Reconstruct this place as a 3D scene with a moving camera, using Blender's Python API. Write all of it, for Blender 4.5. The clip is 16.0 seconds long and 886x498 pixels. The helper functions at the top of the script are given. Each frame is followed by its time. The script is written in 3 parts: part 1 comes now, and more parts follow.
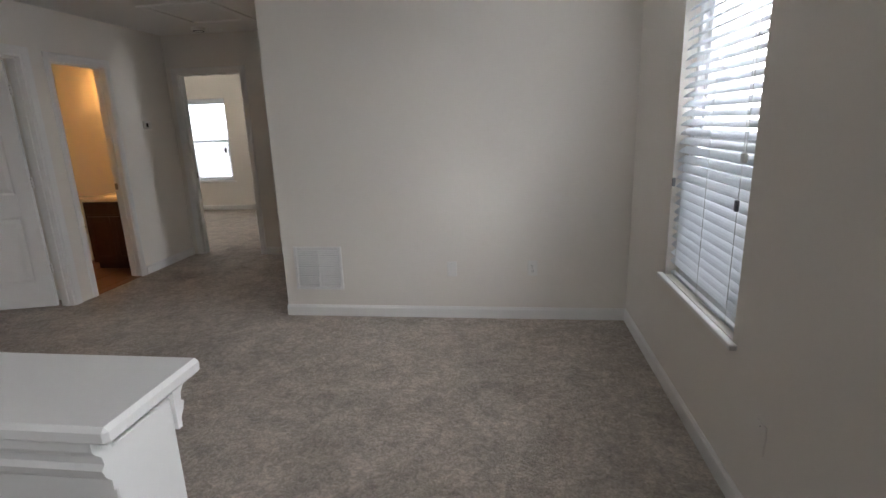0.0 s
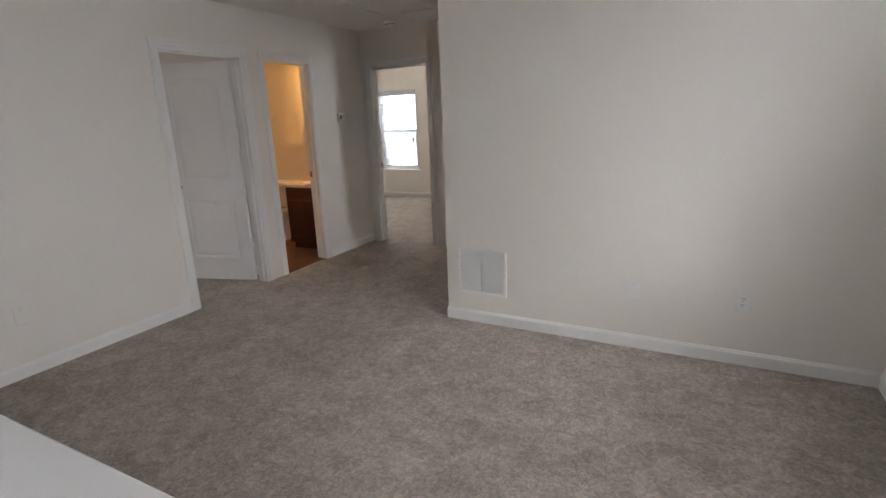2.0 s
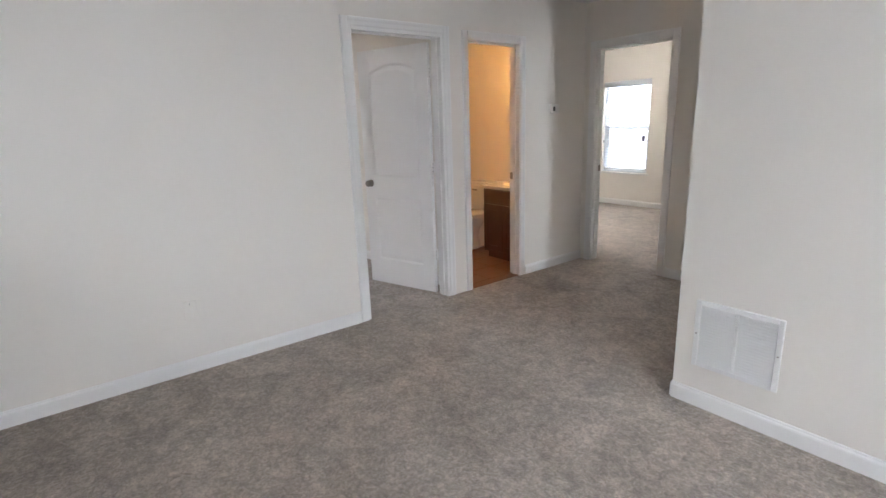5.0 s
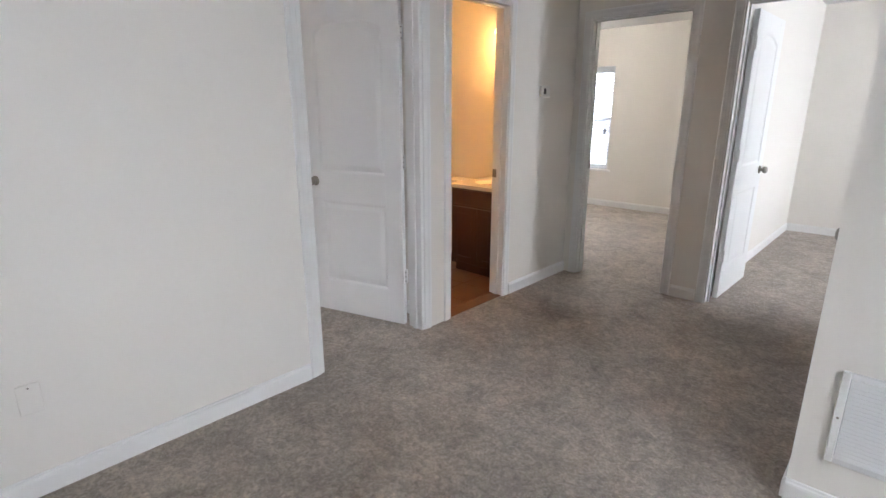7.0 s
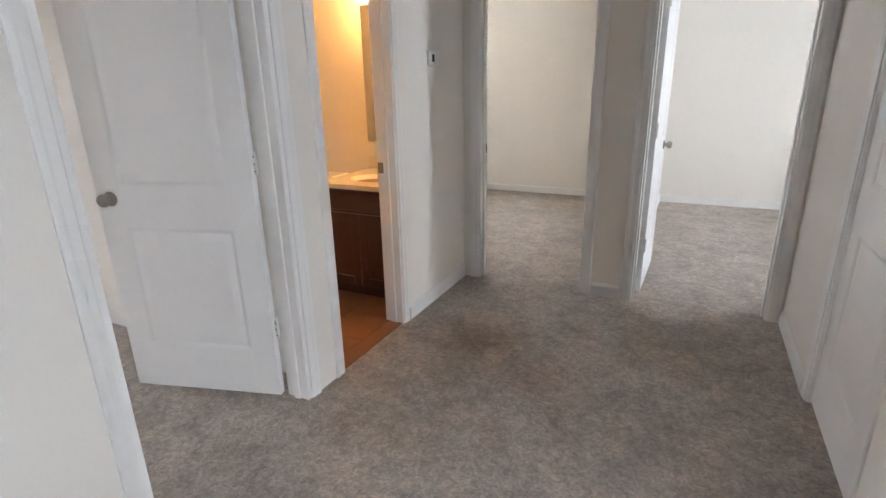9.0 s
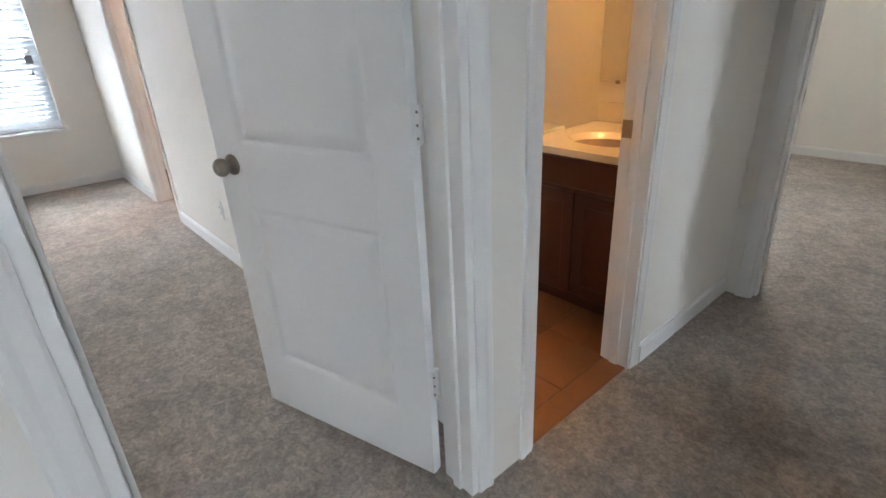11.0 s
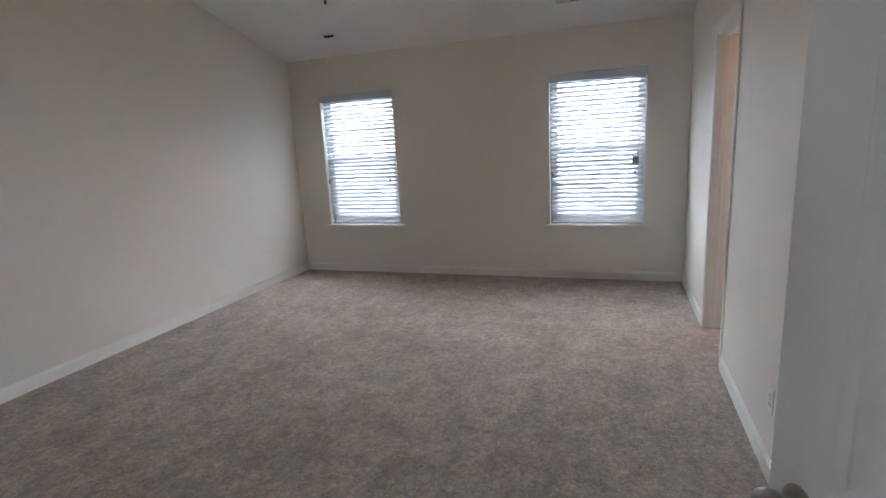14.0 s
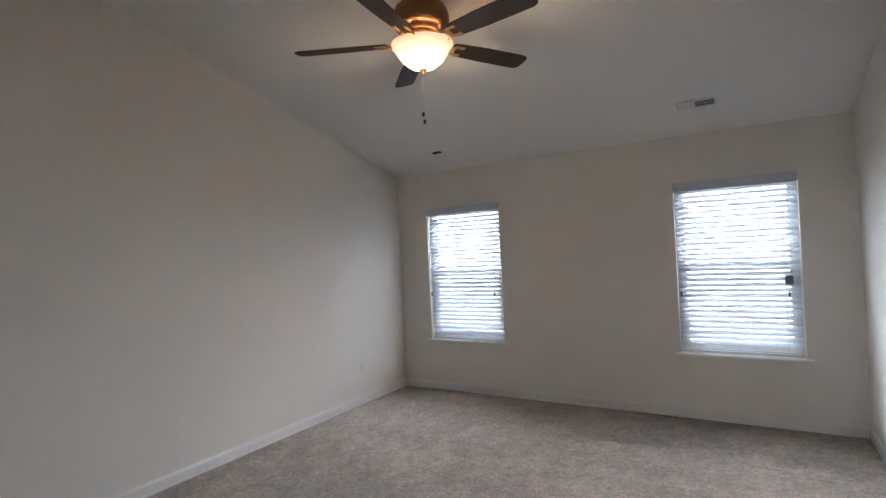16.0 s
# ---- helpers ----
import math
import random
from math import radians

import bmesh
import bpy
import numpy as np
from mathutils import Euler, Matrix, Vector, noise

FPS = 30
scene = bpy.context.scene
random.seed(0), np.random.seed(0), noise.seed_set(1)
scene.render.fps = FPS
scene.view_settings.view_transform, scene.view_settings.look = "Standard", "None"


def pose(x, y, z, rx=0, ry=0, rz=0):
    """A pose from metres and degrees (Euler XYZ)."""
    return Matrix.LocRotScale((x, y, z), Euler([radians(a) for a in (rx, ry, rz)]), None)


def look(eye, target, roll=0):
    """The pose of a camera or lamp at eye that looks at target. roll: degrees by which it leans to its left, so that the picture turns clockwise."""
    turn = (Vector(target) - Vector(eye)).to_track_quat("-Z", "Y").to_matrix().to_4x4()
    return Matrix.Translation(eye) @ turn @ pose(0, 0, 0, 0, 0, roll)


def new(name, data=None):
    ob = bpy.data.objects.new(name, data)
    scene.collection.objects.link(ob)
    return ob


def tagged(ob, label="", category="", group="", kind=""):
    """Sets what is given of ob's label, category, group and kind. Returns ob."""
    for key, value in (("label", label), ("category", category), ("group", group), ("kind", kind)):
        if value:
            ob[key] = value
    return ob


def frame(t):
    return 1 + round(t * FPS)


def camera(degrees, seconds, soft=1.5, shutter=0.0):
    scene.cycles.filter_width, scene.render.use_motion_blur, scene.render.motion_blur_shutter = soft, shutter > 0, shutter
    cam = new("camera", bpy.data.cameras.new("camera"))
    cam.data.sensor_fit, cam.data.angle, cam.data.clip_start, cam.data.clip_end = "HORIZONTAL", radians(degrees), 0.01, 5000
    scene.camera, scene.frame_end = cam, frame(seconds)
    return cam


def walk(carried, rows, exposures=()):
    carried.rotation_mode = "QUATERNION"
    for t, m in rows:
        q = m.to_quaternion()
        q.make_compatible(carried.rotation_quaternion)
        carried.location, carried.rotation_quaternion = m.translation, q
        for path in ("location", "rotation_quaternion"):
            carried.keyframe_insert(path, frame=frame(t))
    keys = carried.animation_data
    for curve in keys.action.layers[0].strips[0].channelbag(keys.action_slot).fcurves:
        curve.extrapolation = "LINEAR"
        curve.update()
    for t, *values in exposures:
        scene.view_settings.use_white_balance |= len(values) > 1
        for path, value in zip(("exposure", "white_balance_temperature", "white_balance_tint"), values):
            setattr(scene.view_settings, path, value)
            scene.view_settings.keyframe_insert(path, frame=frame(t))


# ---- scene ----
cam = camera(82.3, 16.0)
PATH = [
    (0, (0.077, 0.381, 1.463), (-0.175, 2.303, 0.973), -1.9),
    (0.5, (0.124, 0.416, 1.464), (-0.312, 2.304, 0.967), -2.1),
    (1, (0.095, 0.527, 1.476), (-0.536, 2.352, 0.956), -1.7),
    (1.5, (0.035, 0.691, 1.488), (-0.72, 2.472, 0.978), -1.8),
    (2, (0.031, 0.791, 1.493), (-0.879, 2.497, 0.984), -2.2),
    (2.5, (0.094, 0.925, 1.501), (-1.075, 2.478, 1.029), -1.2),
    (3, (0.088, 1.017, 1.479), (-1.232, 2.444, 1.007), -1.6),
    (3.5, (-0.034, 1.135, 1.474), (-1.412, 2.507, 1.003), -1.6),
    (4, (-0.175, 1.258, 1.467), (-1.59, 2.588, 0.991), -2.3),
    (4.5, (-0.316, 1.426, 1.475), (-1.811, 2.662, 0.99), -2.4),
    (4.7, (-0.368, 1.508, 1.456), (-1.905, 2.692, 0.971), -2.0),
    (6.8, (-1.426, 1.973, 1.389), (-2.818, 3.307, 0.857), -0.1),
    (7, (-1.499, 1.998, 1.388), (-2.816, 3.405, 0.856), 0.0),
    (7.5, (-1.755, 2.071, 1.381), (-2.801, 3.685, 0.835), -1.2),
    (8, (-2.043, 2.27, 1.399), (-2.87, 3.998, 0.823), -1.2),
    (8.2, (-2.051, 2.331, 1.391), (-2.859, 4.07, 0.822), -1.2),
    (10.3, (-2.717, 3.132, 1.321), (-3.78, 4.653, 0.575), -0.8),
    (10.5, (-2.773, 3.206, 1.312), (-3.892, 4.681, 0.553), -0.8),
    (11, (-2.888, 3.385, 1.278), (-4.282, 4.575, 0.475), -2.9),
    (11.5, (-3.022, 3.537, 1.278), (-4.674, 4.284, 0.433), -1.6),
    (12, (-3.252, 3.595, 1.28), (-5.0, 4.069, 0.432), -1.0),
    (12.5, (-3.428, 3.618, 1.298), (-5.253, 3.793, 0.497), -2.2),
    (13, (-3.591, 3.669, 1.354), (-5.465, 3.398, 0.708), -2.7),
    (13.5, (-3.68, 3.649, 1.381), (-5.521, 3.077, 0.85), -2.7),
    (14, (-3.742, 3.661, 1.43), (-5.59, 3.014, 1.024), -3.1),
    (14.5, (-3.835, 3.716, 1.453), (-5.616, 2.826, 1.265), -3.5),
    (15, (-3.948, 3.7, 1.49), (-5.673, 2.692, 1.422), -1.5),
    (15.5, (-4.04, 3.623, 1.513), (-5.748, 2.583, 1.508), -2.1),
    (16, (-4.144, 3.585, 1.526), (-5.851, 2.544, 1.541), -2.8),
]

# ---- light ----
EXPO = [(0.0, 0.02, 6550, 11), (1.0, 0.02, 6600, 12), (1.5, 0.12, 6650, 13), (2.5, 0.6, 6400, 12), (3.5, 0.9, 6200, 11), (4.5, 1.02, 6200, 11), (7.0, 1.12, 6150, 11), (8.2, 1.22, 6150, 11), (10.5, 1.18, 6050, 7), (11.0, 0.98, 5950, 6), (11.5, 0.5, 5950, 7), (12.0, 0.22, 5950, 7), (12.5, 0.1, 5950, 8), (13.0, 0.08, 5950, 8), (14.0, 0.07, 5950, 8), (15.0, 0.05, 5900, 8), (16.0, 0.08, 5900, 8)]
walk(cam, [(t, look(eye, target, roll)) for t, eye, target, roll in PATH], EXPO)

world = bpy.data.worlds.new("sky")
scene.world = world
world.use_nodes = True
wn = world.node_tree
sky = wn.nodes.new("ShaderNodeTexSky")
sky.sky_type, sky.sun_disc = "NISHITA", False
sky.sun_elevation, sky.sun_rotation = radians(48), radians(200)
wn.nodes["Background"].inputs["Strength"].default_value = 0.12
wn.links.new(sky.outputs[0], wn.nodes["Background"].inputs[0])
sun_data = bpy.data.lights.new("sun", "SUN")
sun_data.energy, sun_data.angle, sun_data.color = 1.0, radians(12), (1.0, 0.96, 0.9)
sun = new("sun", sun_data)
sun.matrix_world = pose(0, 0, 8, 42, 0, 160)

WINDOW_POWER = 100.0
WINDOW_COLOR = (0.905, 0.94, 1.0)


def area_lamp(name, m, w, h, power, color):
    d = bpy.data.lights.new(name, "AREA")
    d.shape, d.size, d.size_y, d.energy, d.color, d.spread = "RECTANGLE", w, h, power, color, radians(165)
    ob = new(name, d)
    ob.matrix_world = m
    return ob


def bulb(name, x, y, z, power, color, radius=0.03):
    d = bpy.data.lights.new(name, "POINT")
    d.energy, d.color, d.shadow_soft_size = power, color, radius
    ob = new(name, d)
    ob.location = (x, y, z)
    return ob


# ---- materials ----
def material(name, color, rough=0.5, metal=0.0, spread=0.06, scale=3.0, fine=150.0, bump=0.1, depth=0.001, **extra):
    """A surface with broad stains and fine grain."""
    m = bpy.data.materials.new(name)
    m.use_nodes = True
    nt = m.node_tree
    b = nt.nodes["Principled BSDF"]
    co = nt.nodes.new("ShaderNodeTexCoord")
    broad = nt.nodes.new("ShaderNodeTexNoise")
    broad.inputs["Scale"].default_value, broad.inputs["Detail"].default_value = scale, 5
    grain = nt.nodes.new("ShaderNodeTexNoise")
    grain.inputs["Scale"].default_value, grain.inputs["Detail"].default_value = fine, 3
    mix = nt.nodes.new("ShaderNodeMix")
    mix.data_type, mix.blend_type = "RGBA", "MIX"
    dark = [max(0, c * (1 - spread * 2)) for c in color]
    light = [min(1, c * (1 + spread)) for c in color]
    mix.inputs["A"].default_value, mix.inputs["B"].default_value = (*dark, 1), (*light, 1)
    add = nt.nodes.new("ShaderNodeMath")
    add.operation = "MULTIPLY_ADD"
    add.inputs[1].default_value = 0.35
    for n in (broad, grain):
        nt.links.new(co.outputs["Object"], n.inputs["Vector"])
    nt.links.new(grain.outputs[0], add.inputs[0])
    sub = nt.nodes.new("ShaderNodeMath")
    sub.operation = "MULTIPLY"
    sub.inputs[1].default_value = 0.65
    nt.links.new(broad.outputs[0], sub.inputs[0])
    nt.links.new(sub.outputs[0], add.inputs[2])
    nt.links.new(add.outputs[0], mix.inputs["Factor"])
    nt.links.new(mix.outputs["Result"], b.inputs["Base Color"])
    b.inputs["Roughness"].default_value, b.inputs["Metallic"].default_value = rough, metal
    if bump:
        bn = nt.nodes.new("ShaderNodeBump")
        bn.inputs["Strength"].default_value, bn.inputs["Distance"].default_value = bump, depth
        nt.links.new(grain.outputs[0], bn.inputs["Height"])
        nt.links.new(bn.outputs[0], b.inputs["Normal"])
    for key, v in extra.items():
        b.inputs[key.replace("_", " ").title()].default_value = v
    return m


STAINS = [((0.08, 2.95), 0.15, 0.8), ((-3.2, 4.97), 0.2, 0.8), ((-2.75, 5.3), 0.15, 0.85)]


def carpet_material():
    m = bpy.data.materials.new("carpet")
    m.use_nodes = True
    nt = m.node_tree
    b = nt.nodes["Principled BSDF"]
    co = nt.nodes.new("ShaderNodeTexCoord")

    def noise_at(scale, detail, rough=0.5, distort=0.0):
        n = nt.nodes.new("ShaderNodeTexNoise")
        n.inputs["Scale"].default_value, n.inputs["Detail"].default_value = scale, detail
        n.inputs["Roughness"].default_value, n.inputs["Distortion"].default_value = rough, distort
        nt.links.new(co.outputs["Object"], n.inputs["Vector"])
        return n

    def ramp(src, lo, hi, a, c):
        r = nt.nodes.new("ShaderNodeValToRGB")
        r.color_ramp.elements[0].position, r.color_ramp.elements[1].position = lo, hi
        r.color_ramp.elements[0].color, r.color_ramp.elements[1].color = (a, a, a, 1), (c, c, c, 1)
        nt.links.new(src.outputs[0], r.inputs[0])
        return r

    tuft = noise_at(75, 5, 0.8)
    clump = noise_at(30, 4, 0.7, 0.9)
    brushed = noise_at(6, 6, 0.72, 0.5)
    worn = noise_at(1.7, 4, 0.6, 0.8)
    t = ramp(tuft, 0.37, 0.65, 0.74, 1.2)
    k = ramp(clump, 0.40, 0.66, 0.79, 1.25)
    p = ramp(brushed, 0.37, 0.65, 0.80, 1.13)
    w = ramp(worn, 0.36, 0.66, 0.86, 1.07)
    prev = None
    for r in (t, k, p, w):
        mul = nt.nodes.new("ShaderNodeMix")
        mul.data_type, mul.blend_type = "RGBA", "MULTIPLY"
        mul.inputs["Factor"].default_value = 1
        if prev is None:
            mul.inputs["A"].default_value = (0.48, 0.41, 0.345, 1)
        else:
            nt.links.new(prev.outputs["Result"], mul.inputs["A"])
        nt.links.new(r.outputs[0], mul.inputs["B"])
        prev = mul
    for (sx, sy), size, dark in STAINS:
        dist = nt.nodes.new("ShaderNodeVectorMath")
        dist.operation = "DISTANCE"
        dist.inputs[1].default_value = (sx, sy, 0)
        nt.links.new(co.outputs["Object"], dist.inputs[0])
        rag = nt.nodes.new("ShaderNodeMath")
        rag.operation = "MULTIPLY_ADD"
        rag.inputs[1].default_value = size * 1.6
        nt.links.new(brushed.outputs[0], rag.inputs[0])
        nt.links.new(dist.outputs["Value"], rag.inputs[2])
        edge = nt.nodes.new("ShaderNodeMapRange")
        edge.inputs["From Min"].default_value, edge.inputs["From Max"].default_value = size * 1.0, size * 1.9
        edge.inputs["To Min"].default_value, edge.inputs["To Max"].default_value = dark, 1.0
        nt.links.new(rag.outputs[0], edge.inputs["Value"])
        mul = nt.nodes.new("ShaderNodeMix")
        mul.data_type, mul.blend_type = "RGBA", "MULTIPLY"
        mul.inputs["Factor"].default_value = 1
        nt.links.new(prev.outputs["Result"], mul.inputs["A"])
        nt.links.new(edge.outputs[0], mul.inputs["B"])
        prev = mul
    nt.links.new(prev.outputs["Result"], b.inputs["Base Color"])
    b.inputs["Roughness"].default_value = 0.95
    b.inputs["Specular IOR Level"].default_value = 0.1
    b.inputs["Sheen Weight"].default_value = 0.2
    pile = nt.nodes.new("ShaderNodeMath")
    pile.operation = "ADD"
    nt.links.new(tuft.outputs[0], pile.inputs[0])
    nt.links.new(clump.outputs[0], pile.inputs[1])
    b1, b2 = nt.nodes.new("ShaderNodeBump"), nt.nodes.new("ShaderNodeBump")
    b1.inputs["Strength"].default_value, b1.inputs["Distance"].default_value = 0.9, 0.012
    b2.inputs["Strength"].default_value, b2.inputs["Distance"].default_value = 0.45, 0.03
    nt.links.new(pile.outputs[0], b1.inputs["Height"])
    nt.links.new(brushed.outputs[0], b2.inputs["Height"])
    nt.links.new(b2.outputs[0], b1.inputs["Normal"])
    nt.links.new(b1.outputs[0], b.inputs["Normal"])
    return m


def glow_material(name, color, strength):
    m = bpy.data.materials.new(name)
    m.use_nodes = True
    b = m.node_tree.nodes["Principled BSDF"]
    b.inputs["Base Color"].default_value = (0.9, 0.85, 0.75, 1)
    b.inputs["Emission Color"].default_value = (*color, 1)
    b.inputs["Emission Strength"].default_value = strength
    b.inputs["Roughness"].default_value = 0.25
    return m


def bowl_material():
    """Frosted glass over one bulb, its falloff painted into emission: white-hot low down, amber towards the rim."""
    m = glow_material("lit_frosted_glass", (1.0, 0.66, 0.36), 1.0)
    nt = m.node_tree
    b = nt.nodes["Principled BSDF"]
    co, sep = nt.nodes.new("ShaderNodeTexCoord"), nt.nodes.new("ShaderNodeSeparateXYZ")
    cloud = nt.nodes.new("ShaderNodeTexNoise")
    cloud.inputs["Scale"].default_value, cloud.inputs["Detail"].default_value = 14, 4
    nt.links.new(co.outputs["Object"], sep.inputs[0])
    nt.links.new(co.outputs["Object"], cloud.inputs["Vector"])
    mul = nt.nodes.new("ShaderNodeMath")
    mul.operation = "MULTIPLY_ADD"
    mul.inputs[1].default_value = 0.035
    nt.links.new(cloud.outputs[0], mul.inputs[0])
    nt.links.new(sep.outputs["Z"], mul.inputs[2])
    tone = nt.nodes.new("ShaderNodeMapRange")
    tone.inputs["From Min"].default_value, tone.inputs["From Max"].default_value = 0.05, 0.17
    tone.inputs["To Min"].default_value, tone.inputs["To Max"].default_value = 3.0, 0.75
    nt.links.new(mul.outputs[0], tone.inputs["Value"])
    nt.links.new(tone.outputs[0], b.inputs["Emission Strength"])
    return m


def slat_material():
    m = bpy.data.materials.new("blind_slat")
    m.use_nodes = True
    nt = m.node_tree
    b = nt.nodes["Principled BSDF"]
    b.inputs["Base Color"].default_value = (0.62, 0.63, 0.65, 1)
    b.inputs["Roughness"].default_value = 0.4
    tr = nt.nodes.new("ShaderNodeBsdfTranslucent")
    tr.inputs[0].default_value = (0.8, 0.84, 0.88, 1)
    mx = nt.nodes.new("ShaderNodeMixShader")
    mx.inputs[0].default_value = 0.33
    nt.links.new(b.outputs[0], mx.inputs[1])
    nt.links.new(tr.outputs[0], mx.inputs[2])
    nt.links.new(mx.outputs[0], nt.nodes["Material Output"].inputs["Surface"])
    return m


def screen_material():
    m = bpy.data.materials.new("insect_screen")
    m.use_nodes = True
    nt = m.node_tree
    b = nt.nodes["Principled BSDF"]
    b.inputs["Base Color"].default_value = (0.12, 0.13, 0.15, 1)
    tr = nt.nodes.new("ShaderNodeBsdfTransparent")
    mx = nt.nodes.new("ShaderNodeMixShader")
    mx.inputs[0].default_value = 0.62
    nt.links.new(b.outputs[0], mx.inputs[1])
    nt.links.new(tr.outputs[0], mx.inputs[2])
    nt.links.new(mx.outputs[0], nt.nodes["Material Output"].inputs["Surface"])
    return m


WALL = material("wall_paint", (0.78, 0.742, 0.685), 0.62, spread=0.025, scale=0.9, fine=260, bump=0.12, depth=0.0015)
CEIL = material("ceiling_paint", (0.80, 0.79, 0.77), 0.85, spread=0.03, scale=1.2, fine=120, bump=0.35, depth=0.003)
TRIM = material("trim_paint", (0.80, 0.79, 0.77), 0.36, spread=0.025, scale=5, fine=90, bump=0.04)
DOOR = material("door_paint", (0.79, 0.785, 0.775), 0.4, spread=0.025, scale=4, fine=160, bump=0.1, depth=0.0008)
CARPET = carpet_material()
PLATE = material("white_plastic", (0.78, 0.77, 0.74), 0.35, spread=0.02, bump=0.0)
VENT = material("vent_enamel", (0.78, 0.77, 0.75), 0.35, spread=0.03, bump=0.02)
DARK = material("dark_gap", (0.03, 0.03, 0.03), 0.8, spread=0.1, bump=0)
NICKEL = material("satin_nickel", (0.33, 0.30, 0.265), 0.3, 1.0, spread=0.1, scale=20, bump=0.02)
BRONZE = material("antique_bronze", (0.21, 0.12, 0.07), 0.35, 1.0, spread=0.2, scale=15, bump=0.03)
BRASS = material("rubbed_brass", (0.75, 0.42, 0.22), 0.28, 1.0, spread=0.15, scale=15, bump=0.02)
BLADE = material("dark_walnut_blade", (0.034, 0.016, 0.012), 0.5, spread=0.25, scale=6, fine=60, bump=0.08)
CHERRY = material("cherry_wood", (0.065, 0.016, 0.007), 0.35, spread=0.22, scale=7, fine=50, bump=0.06)
COUNTER = material("cultured_marble", (0.78, 0.72, 0.62), 0.18, spread=0.05, scale=6, bump=0.0)
CERAMIC = material("white_ceramic", (0.8, 0.79, 0.76), 0.1, spread=0.01, bump=0.0)
TILE = material("brown_floor_tile", (0.27, 0.105, 0.042), 0.35, spread=0.22, scale=5, fine=60, bump=0.1)
GROUT = material("grout", (0.11, 0.06, 0.035), 0.9, spread=0.1, bump=0.2)
VINYL = material("window_vinyl", (0.78, 0.79, 0.8), 0.4, spread=0.02, bump=0.0)
SLAT = slat_material()
SCREEN = screen_material()
CORD = material("blind_cord", (0.7, 0.7, 0.68), 0.8, spread=0.05, bump=0.0)
TAG = material("grey_tag", (0.22, 0.22, 0.24), 0.6, spread=0.05, bump=0.0)
DUCT = material("grey_duct", (0.4, 0.4, 0.41), 0.6, spread=0.08, bump=0.0)
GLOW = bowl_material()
GLOW_BATH = glow_material("lit_bell_glass", (1.0, 0.6, 0.25), 6.0)
GLOW_ROOM = glow_material("lit_dome_glass", (1.0, 0.9, 0.75), 3.0)
GLASS = material("window_glass", (1, 1, 1), 0.02, spread=0, bump=0, transmission_weight=1.0)
MIRROR = material("mirror_silver", (0.85, 0.85, 0.84), 0.02, 1.0, spread=0.01, bump=0.0)
GRASS = material("grass_ground", (0.07, 0.11, 0.035), 0.9, spread=0.3, scale=2, fine=40, bump=0.4, depth=0.02)
HAZE = glow_material("overcast_haze", (0.85, 0.93, 1.0), 1.9)


# ---- mesh helpers ----
def box(bm, x0, x1, y0, y1, z0, z1, bevel=0.0, segs=1):
    m = Matrix.Translation(((x0 + x1) / 2, (y0 + y1) / 2, (z0 + z1) / 2)) @ Matrix.Diagonal((abs(x1 - x0), abs(y1 - y0), abs(z1 - z0), 1))
    vs = bmesh.ops.create_cube(bm, size=1.0, matrix=m)["verts"]
    if bevel:
        es = list({e for v in vs for e in v.link_edges})
        bmesh.ops.bevel(bm, geom=es, offset=bevel, segments=segs, affect="EDGES", profile=0.5)
    return bm


def boxes(*rows, bevel=0.0):
    bm = bmesh.new()
    for r in rows:
        box(bm, *r, bevel=bevel)
    return bm


def lathe(profile, steps=28):
    """A round body from (radius, height) pairs, about z."""
    bm = bmesh.new()
    rings = []
    for r, z in profile:
        if r < 1e-5:
            rings.append([bm.verts.new((0, 0, z))])
        else:
            rings.append([bm.verts.new((r * math.cos(2 * math.pi * i / steps), r * math.sin(2 * math.pi * i / steps), z)) for i in range(steps)])
    for a, c in zip(rings, rings[1:]):
        for i in range(steps):
            j = (i + 1) % steps
            if len(a) == 1 and len(c) > 1:
                bm.faces.new((a[0], c[j], c[i]))
            elif len(c) == 1 and len(a) > 1:
                bm.faces.new((a[i], a[j], c[0]))
            elif len(a) > 1:
                bm.faces.new((a[i], a[j], c[j], c[i]))
    bmesh.ops.recalc_face_normals(bm, faces=bm.faces)
    for f in bm.faces:
        f.smooth = True
    return bm


def extrude_profile(pts, length):
    """A bar along x from a closed outline of (y, z)."""
    bm = bmesh.new()
    a = [bm.verts.new((0, y, z)) for y, z in pts]
    c = [bm.verts.new((length, y, z)) for y, z in pts]
    n = len(pts)
    for i in range(n):
        bm.faces.new((a[i], a[(i + 1) % n], c[(i + 1) % n], c[i]))
    bm.faces.new(a)
    bm.faces.new(c)
    bmesh.ops.recalc_face_normals(bm, faces=bm.faces)
    return bm


def mesh_of(name, bm, mat):
    me = bpy.data.meshes.new(name)
    bm.to_mesh(me)
    bm.free()
    me.materials.append(mat)
    return me


def part(name, bm, mat, parent, label="", m=None):
    ob = new(name, mesh_of(name, bm, mat))
    ob.parent = parent
    if m is not None:
        ob.matrix_basis = m
    if label:
        ob["label"] = label
    return ob


def share(name, me, parent, m):
    ob = new(name, me)
    ob.parent = parent
    ob.matrix_basis = m
    return ob


def thing(name, m, label, category, group="", kind=""):
    ob = new(name)
    ob.empty_display_size = 0.1
    ob.matrix_basis = m
    return tagged(ob, label, category, group, kind)


def setting(name, bm, mat, label="", category=""):
    return tagged(new(name, mesh_of(name, bm, mat)), label, category, "", "structure")


